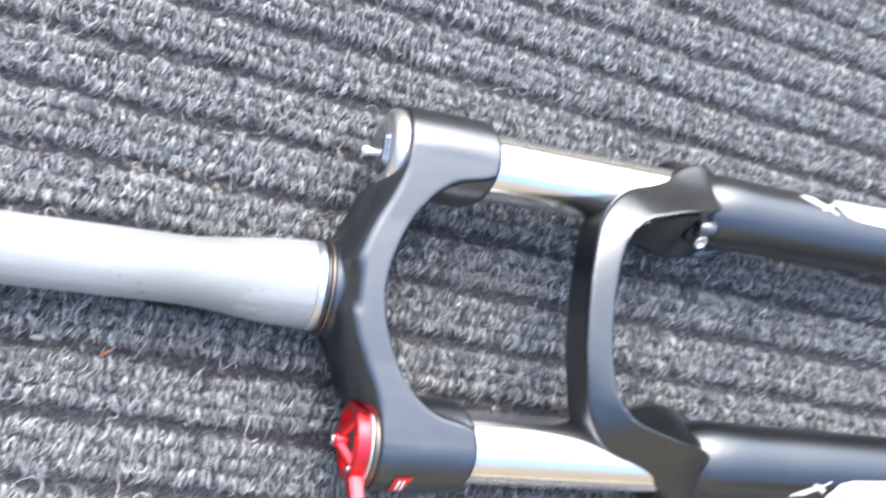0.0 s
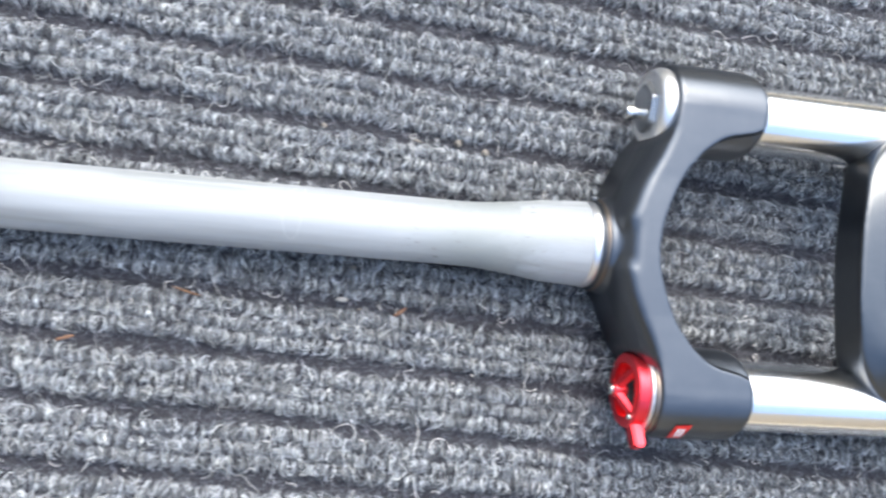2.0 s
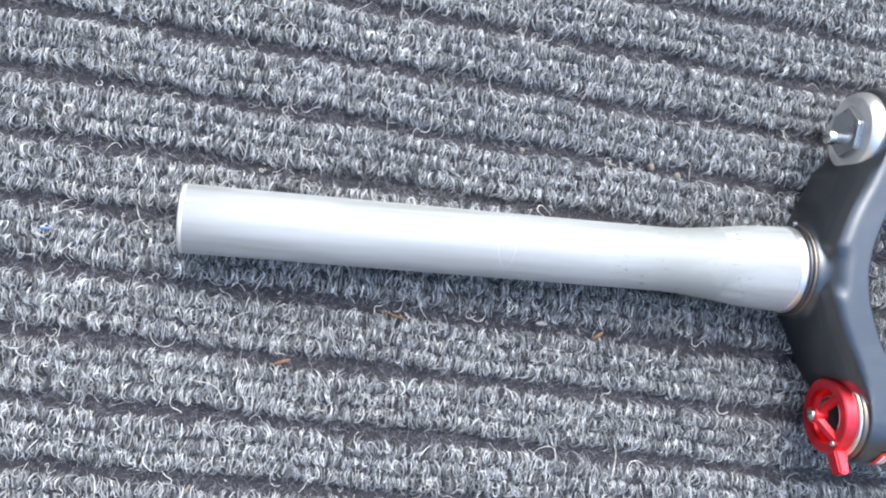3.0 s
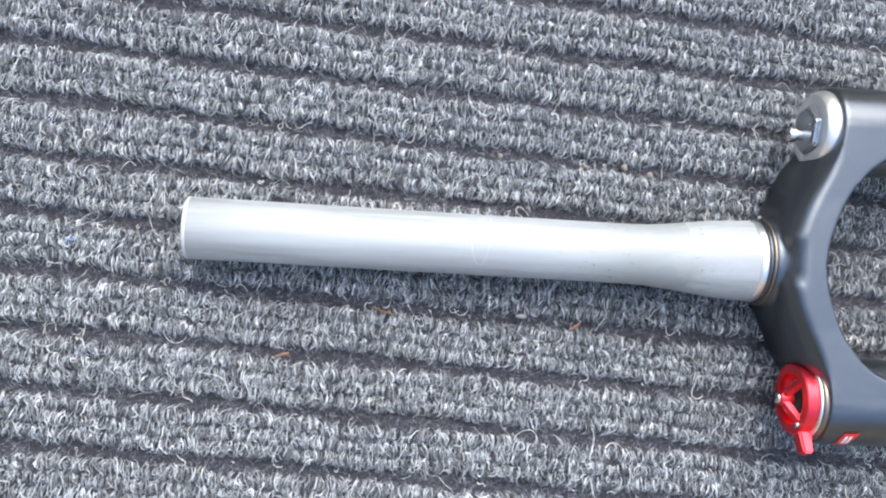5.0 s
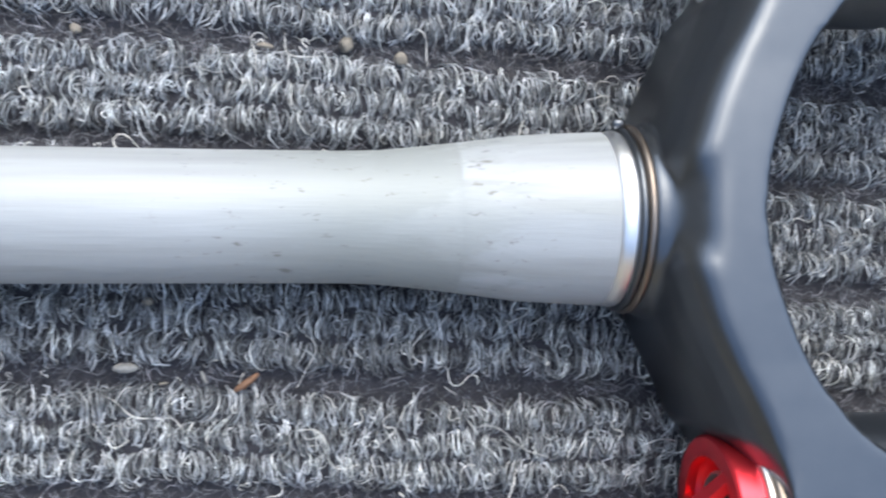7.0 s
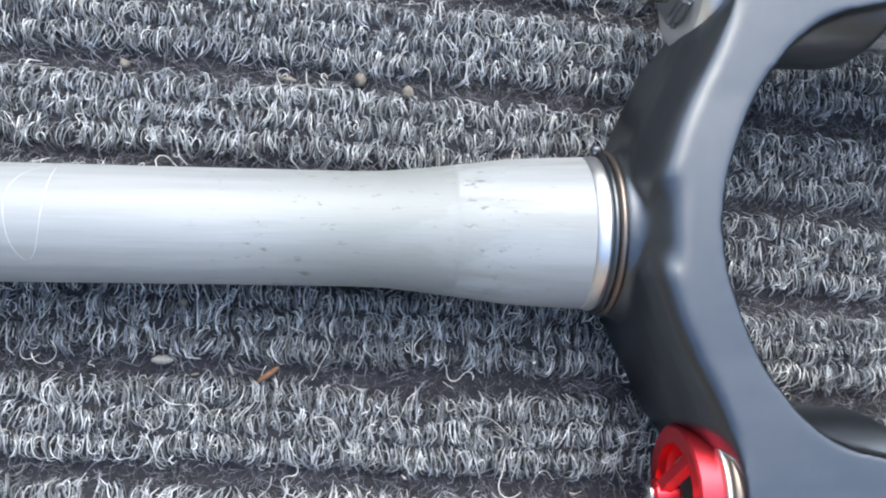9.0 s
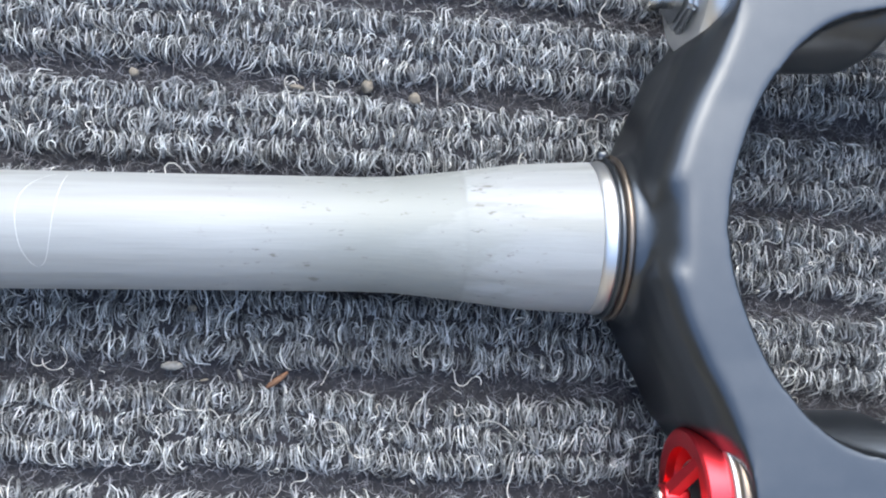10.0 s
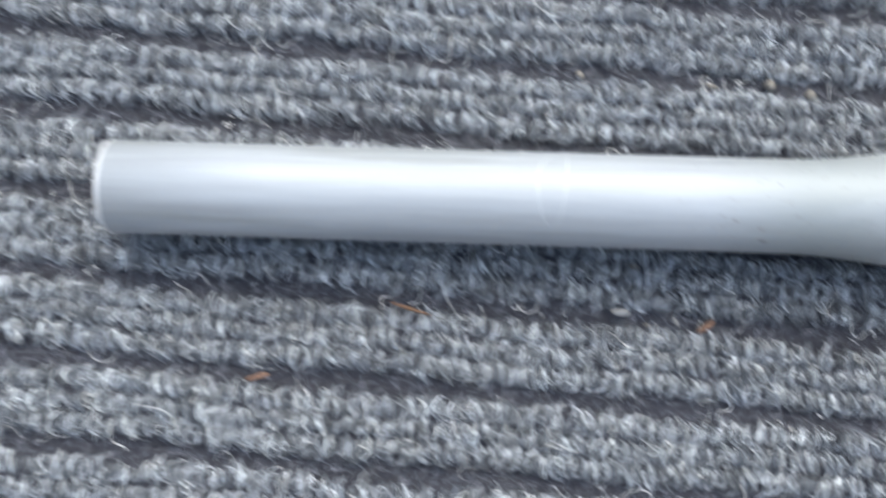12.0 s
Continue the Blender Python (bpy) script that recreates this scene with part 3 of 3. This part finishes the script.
def build_carpet():
    us = np.concatenate([np.linspace(-0.50, -0.36, 5), np.arange(-0.35, 0.55, 0.012), np.linspace(0.56, 0.85, 8)])
    vs = np.arange(-14 * RIB, 16 * RIB, RIB / 10)
    uu, vv = np.meshgrid(us, vs, indexing="ij")
    phase = (vv / RIB) % 1.0
    edge = np.minimum(phase, 1 - phase)
    z = -0.0052 + 0.0030 * np.clip((edge - 0.10) / 0.10, 0, 1)
    far = (uu < U0 - 0.004) | (uu > U1 + 0.004) | (vv < -7 * RIB) | (vv > 9 * RIB)
    z = np.where(far, z + 0.0028, z)
    z = z + np.random.default_rng(3).normal(0, 0.00035, z.shape)
    x, y = carpet_to_world(uu, vv)
    nu, nv = uu.shape
    verts = np.stack([x, y, z], -1).reshape(-1, 3)
    i = (np.arange(nu - 1)[:, None] * nv + np.arange(nv - 1)[None, :]).ravel()
    faces = np.stack([i, i + nv, i + nv + 1, i + 1], -1)
    me = bpy.data.meshes.new("carpet")
    me.from_pydata(verts.tolist(), [], faces.tolist())
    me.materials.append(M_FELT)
    me.materials.append(M_FARPILE)
    corner = far[:-1, :-1] & far[1:, 1:]
    me.polygons.foreach_set("material_index", corner.ravel().astype(np.int32))
    me.shade_smooth()
    ob = new("carpet", me)
    return tagged(ob, "charcoal grey ribbed loop-pile carpet", "carpet", kind="structure")


def strands(name, paths, radius, mat, parent, label, sides=3):
    """Fine strands along paths (strand, point, xyz), all in one mesh: three-sided, or flattened to two sides for the fuzz below."""
    n, s, _ = paths.shape
    tan = np.gradient(paths, axis=1)
    tan /= np.linalg.norm(tan, axis=2, keepdims=True) + 1e-9
    side = np.cross(tan, np.array([0.0, 0.0, 1.0]))
    mean = side.mean(axis=1, keepdims=True)
    side = np.where(np.linalg.norm(side, axis=2, keepdims=True) < 0.25, mean, side)
    side /= np.linalg.norm(side, axis=2, keepdims=True) + 1e-9
    nor = np.cross(side, tan)
    taper = np.ones(s)
    taper[0] = taper[-1] = 0.6
    rad = radius[:, None, None] * taper[None, :, None]
    turns = (math.pi / 2, math.pi * 7 / 6, math.pi * 11 / 6) if sides == 3 else (0.35, math.pi - 0.35)
    rings = [paths + rad * (math.cos(a) * side + math.sin(a) * nor) for a in turns]
    verts = np.stack(rings, axis=2).reshape(-1, 3)
    base = (np.arange(n)[:, None, None] * s + np.arange(s - 1)[None, :, None]) * sides
    k = np.arange(3 if sides == 3 else 1)[None, None, :]
    a, b = base + k, base + (k + 1) % sides
    faces = np.stack([a, b, b + sides, a + sides], -1).reshape(-1, 4)
    me = bpy.data.meshes.new(name)
    me.vertices.add(len(verts))
    me.vertices.foreach_set("co", verts.astype(np.float32).ravel())
    me.loops.add(faces.size)
    me.loops.foreach_set("vertex_index", faces.astype(np.int32).ravel())
    me.polygons.add(len(faces))
    me.polygons.foreach_set("loop_start", np.arange(0, faces.size, 4, dtype=np.int32))
    me.update(calc_edges=True)
    me.materials.append(mat)
    me.shade_smooth()
    ob = new(name, me)
    ob.parent = parent
    return tagged(ob, label, kind="stuff")


def loop_rows(g, ribs, per_tuft, height, steps, loose, reach=1.0):
    """Tufts of yarn in three rows along each rib. The strands of a tuft bow over together like a C, and its neighbour may bow the other way."""
    out = []
    th = np.linspace(-0.30, math.pi + 0.30, steps)[None, None, :]
    for rib in ribs:
        for row in range(3):
            u = np.arange(U0, U1, 0.0029) + g.normal(0, 0.0005, len(np.arange(U0, U1, 0.0029)))
            n = len(u)
            one = lambda spread, middle=0.0: g.normal(middle, spread, (n, 1, 1))
            each = lambda spread, middle=0.0: g.normal(middle, spread, (n, per_tuft, 1))
            wave = 0.0006 * np.sin(u * 61 + rib * 2.0)[:, None, None]
            side = np.where(np.sin(u * 210 + rib * 7.1 + row * 3.3)[:, None, None] + one(0.7) > 0, 1.0, -1.0)
            half = (0.0031 + one(0.0004) + each(0.0006)).clip(0.0012, 0.0046) * reach
            bow = side * (0.0013 + each(0.0006)) + one(0.0004)
            shift = g.uniform(-0.0017, 0.0017, (n, per_tuft, 1)) * loose
            turn = one(0.22) + each(0.22)
            wig = each(0.00022) * np.sin(th * 2.3 + g.uniform(0, 6.3, (n, per_tuft, 1)))
            along = -np.cos(th) * half
            across = np.sin(th) * bow + shift - 0.5 * bow + wig
            # some strands have sprung open and curl into a small ring
            curl = g.uniform(0, 1, (n, per_tuft, 1)) < 0.18
            size = g.uniform(0.0006, 0.0014, (n, per_tuft, 1))
            at = g.uniform(0, 6.3, (n, per_tuft, 1)) + th * g.uniform(0.8, 1.5, (n, per_tuft, 1))
            off = each(0.0016)
            along = np.where(curl, off + size * np.sin(at), along)
            across = np.where(curl, shift + size * np.cos(at), across)
            vv = (rib + 0.5 + (row - 1) * 0.247) * RIB + wave + one(0.0008) + along * np.cos(turn) + across * np.sin(turn)
            uu = u[:, None, None] + across * np.cos(turn) - along * np.sin(turn)
            top = height + one(0.0003) + each(0.0004) + (0.0004 if row == 1 else 0.0)
            lift = np.where(np.sin(th) > 0, np.abs(np.sin(th)) ** 0.8, -0.35 * np.abs(np.sin(th)))
            z = -0.0038 + top * np.where(curl, 0.80 + 0.2 * np.sin(th), lift)
            x, y = carpet_to_world(uu, vv)
            out.append(np.stack([x, y, z], -1).reshape(-1, steps, 3))
    return np.concatenate(out)


def wanderers(g, count, v_range, mean_length, bend, steps):
    """Curled strands lying about: their way in u and v."""
    s = np.linspace(0, 1, steps)
    u, v = g.uniform(U0, U1, count), g.uniform(*v_range, count)
    turn = g.uniform(0, 2 * math.pi, (count, 1)) + g.normal(0, bend, (count, 1)) * s + g.normal(0, 0.9, (count, 1)) * np.sin(s * 7 + g.uniform(0, 6, (count, 1)))
    step = g.gamma(3.0, mean_length / 3, (count, 1)).clip(0.002, 0.022) / steps
    return u[:, None] + np.cumsum(np.cos(turn) * step, 1), v[:, None] + np.cumsum(np.sin(turn) * step, 1), s


def build_pile(parent):
    g = np.random.default_rng(11)
    under = loop_rows(g, range(-7, 9), 6, 0.0030, 4, 1.3, 1.25)
    strands("under_pile", under, g.uniform(0.00012, 0.00024, len(under)), M_FUZZ, parent, "dark fine yarn between the loops", 2)
    loops = loop_rows(g, range(-4, 4), 6, 0.0040, 8, 1.0)
    strands("loop_pile", loops, g.uniform(0.00009, 0.00018, len(loops)), M_PILE, parent, "fine grey yarn loops in rows along the ribs")
    edge = [*range(-7, -4), *range(4, 9)]
    loops = loop_rows(g, edge, 4, 0.0040, 6, 1.0)
    strands("loop_pile", loops, g.uniform(0.00012, 0.00022, len(loops)), M_PILE, parent, "fine grey yarn loops in rows along the ribs")
    # fine strands on the floor of the grooves, darker than those on the ribs
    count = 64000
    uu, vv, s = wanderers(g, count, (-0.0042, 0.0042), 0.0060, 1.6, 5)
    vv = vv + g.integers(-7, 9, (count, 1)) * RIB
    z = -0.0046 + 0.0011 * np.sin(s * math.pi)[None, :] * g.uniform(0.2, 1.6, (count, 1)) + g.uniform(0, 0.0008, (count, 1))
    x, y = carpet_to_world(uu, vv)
    strands("groove_fuzz", np.stack([x, y, z], -1), g.uniform(0.00004, 0.00010, count), M_GROOVE_YARN, parent, "fine strands in the grooves, darker than on the ribs", 2)
    # strands that have worked loose and lie curled on top
    count = 2300
    uu, vv, s = wanderers(g, count, (-7 * RIB, 9 * RIB), 0.0085, 2.3, 14)
    ph = (vv / RIB) % 1.0
    z = np.where(np.minimum(ph, 1 - ph) < 0.12, -0.0026, 0.0002) + 0.0008 * np.sin(s * math.pi) + g.normal(0, 0.0004, (count, 1))
    for _ in range(2):
        z[:, 1:-1] = (z[:, :-2] + z[:, 1:-1] + z[:, 2:]) / 3
    x, y = carpet_to_world(uu, vv)
    strands("loose_fibres", np.stack([x, y, z], -1), g.uniform(0.00010, 0.00017, count), M_LOOSE, parent, "pale loose curled fibres on the carpet")


carpet = build_carpet()
build_pile(carpet)

# unseen ground; warm sunlight is put into its colour for the chrome's reflections
bm = bmesh.new()
bmesh.ops.create_grid(bm, x_segments=8, y_segments=8, size=60)
ground = link_mesh("ground", bm, M_GROUND, False)
ground.location = (0, 0, -0.012)
tagged(ground, "plain unseen ground under the carpet, sunlit tan put into its colour", "ground", kind="structure")


def unseen_wall(name, x, y, turn, length, height):
    """A plain brown unseen wall, added to shape light and reflections, with thickness and a coping."""
    bm = prism([(-length / 2, -0.06), (length / 2, -0.06), (length / 2, 0.06), (-length / 2, 0.06)], 0.0, height)
    prism([(-length / 2, -0.09), (length / 2, -0.09), (length / 2, 0.09), (-length / 2, 0.09)], height + 0.002, height + 0.05, bm)
    ob = link_mesh(name, bm, M_WALL, False)
    ob.matrix_world = pose(x, y, -0.012, 0, 0, turn)
    return tagged(ob, "plain tan wall, unseen, added to shape light and reflections", "wall", kind="structure")


# unseen walls; each height sets how much low sky reaches the metal
for name, x, y, turn, high in (("added_wall_north", 0.2, 3.3, 0, 1.3), ("added_wall_south", 0.2, -2.7, 0, 2.0), ("added_wall_east", 3.2, 0.3, 90, 1.2), ("added_wall_west", -2.8, 0.3, 90, 2.1)):
    unseen_wall(name, x, y, turn, 6.3 if turn == 0 else 5.85, high)


# ---- bits lying on the carpet ----
def flake(name, x, y, z, length, width, turn, mat, label, category, seed):
    """A thin curled fragment with an uneven outline."""
    r = random.Random(seed)
    bm = bmesh.new()
    rows = []
    for i in range(7):
        t = i / 6
        w = width * (math.sin(math.pi * (0.08 + 0.84 * t)) ** 0.7) * r.uniform(0.8, 1.1)
        zc = 0.12 * length * math.sin(math.pi * t)
        rows.append([bm.verts.new(((t - 0.5) * length, e * w / 2, zc + 0.15 * width * abs(e) + h)) for e, h in ((-1, 0), (0, 0.0003), (1, 0), (0, -0.0003))])
    for a, b in zip(rows, rows[1:]):
        for k in range(4):
            bm.faces.new((a[k], b[k], b[(k + 1) % 4], a[(k + 1) % 4]))
    bm.faces.new(rows[0])
    bm.faces.new(rows[-1][::-1])
    bmesh.ops.recalc_face_normals(bm, faces=bm.faces)
    ob = link_mesh(name, bm, mat)
    ob.matrix_world = pose(x, y, z, r.uniform(-12, 12), 0, turn)
    return tagged(ob, label, category)


def grit(name, x, y, z, size, mat, label, seed):
    r = random.Random(seed)
    bm = bmesh.new()
    bmesh.ops.create_icosphere(bm, subdivisions=2, radius=size / 2)
    for v in bm.verts:
        v.co *= 1 + 0.7 * noise.noise(v.co * 600 + Vector((seed, 0, 0)))
        v.co.z *= 0.7
    ob = link_mesh(name, bm, mat)
    ob.matrix_world = pose(x, y, z, 0, 0, r.uniform(0, 360))
    return tagged(ob, label, "grit", "grit on the carpet")


flake("leaf_fragment", 0.187, -0.038, -0.0005, 0.0068, 0.0018, 36, M_LEAF, "small dry orange-brown leaf fragment on the carpet", "leaf fragment", 1)
flake("leaf_fragment", 0.045, -0.057, -0.0005, 0.0072, 0.0016, 18, M_LEAF, "dry brown leaf shred lying in a carpet groove", "leaf fragment", 2)
flake("twig", 0.0926, -0.0343, 0.0002, 0.013, 0.0012, -16, M_TWIG, "thin short brown twig on the carpet", "twig", 3)
grit("grit", 0.147, 0.046, -0.0018, 0.0024, M_CRUMB, "pale crumb of grit in a carpet groove", 4)
grit("grit", 0.211, 0.0435, -0.0018, 0.0036, M_CRUMB, "pale crumb of grit in a carpet groove", 5)
grit("grit", 0.224, 0.040, -0.0018, 0.0030, M_CRUMB, "pale crumb of grit in a carpet groove", 6)
flake("grey_flake", 0.160, -0.034, -0.0008, 0.0055, 0.0026, 0, M_PALE, "pale grey flake lying in a carpet groove", "flake", 7)
flake("blue_fluff", -0.056, -0.007, 0.0002, 0.005, 0.0013, 5, M_BLUE, "tiny shred of blue fluff on the carpet", "fluff", 8)
flake("pale_shred", 0.1775, -0.0366, -0.0005, 0.0032, 0.0011, 115, M_PALE, "tiny pale shred stuck in a carpet groove", "shred", 9)
flake("pale_shred", 0.1683, -0.0378, -0.0008, 0.0022, 0.0007, 10, M_CRUMB, "tiny yellowish shred stuck in a carpet groove", "shred", 10)
flake("leaf_fragment", 0.1912, 0.0425, -0.0016, 0.0040, 0.0014, -8, M_CRUMB, "small dull brown leaf crumb sunk in the carpet", "leaf fragment", 11)
flake("leaf_fragment", 0.0094, -0.1119, -0.0005, 0.0045, 0.0016, 60, M_CRUMB, "small yellowish leaf crumb on the carpet", "leaf fragment", 12)
grit("grit", 0.1648, -0.0190, -0.0010, 0.0022, M_CRUMB, "pale crumb of grit beside the steerer", 13)
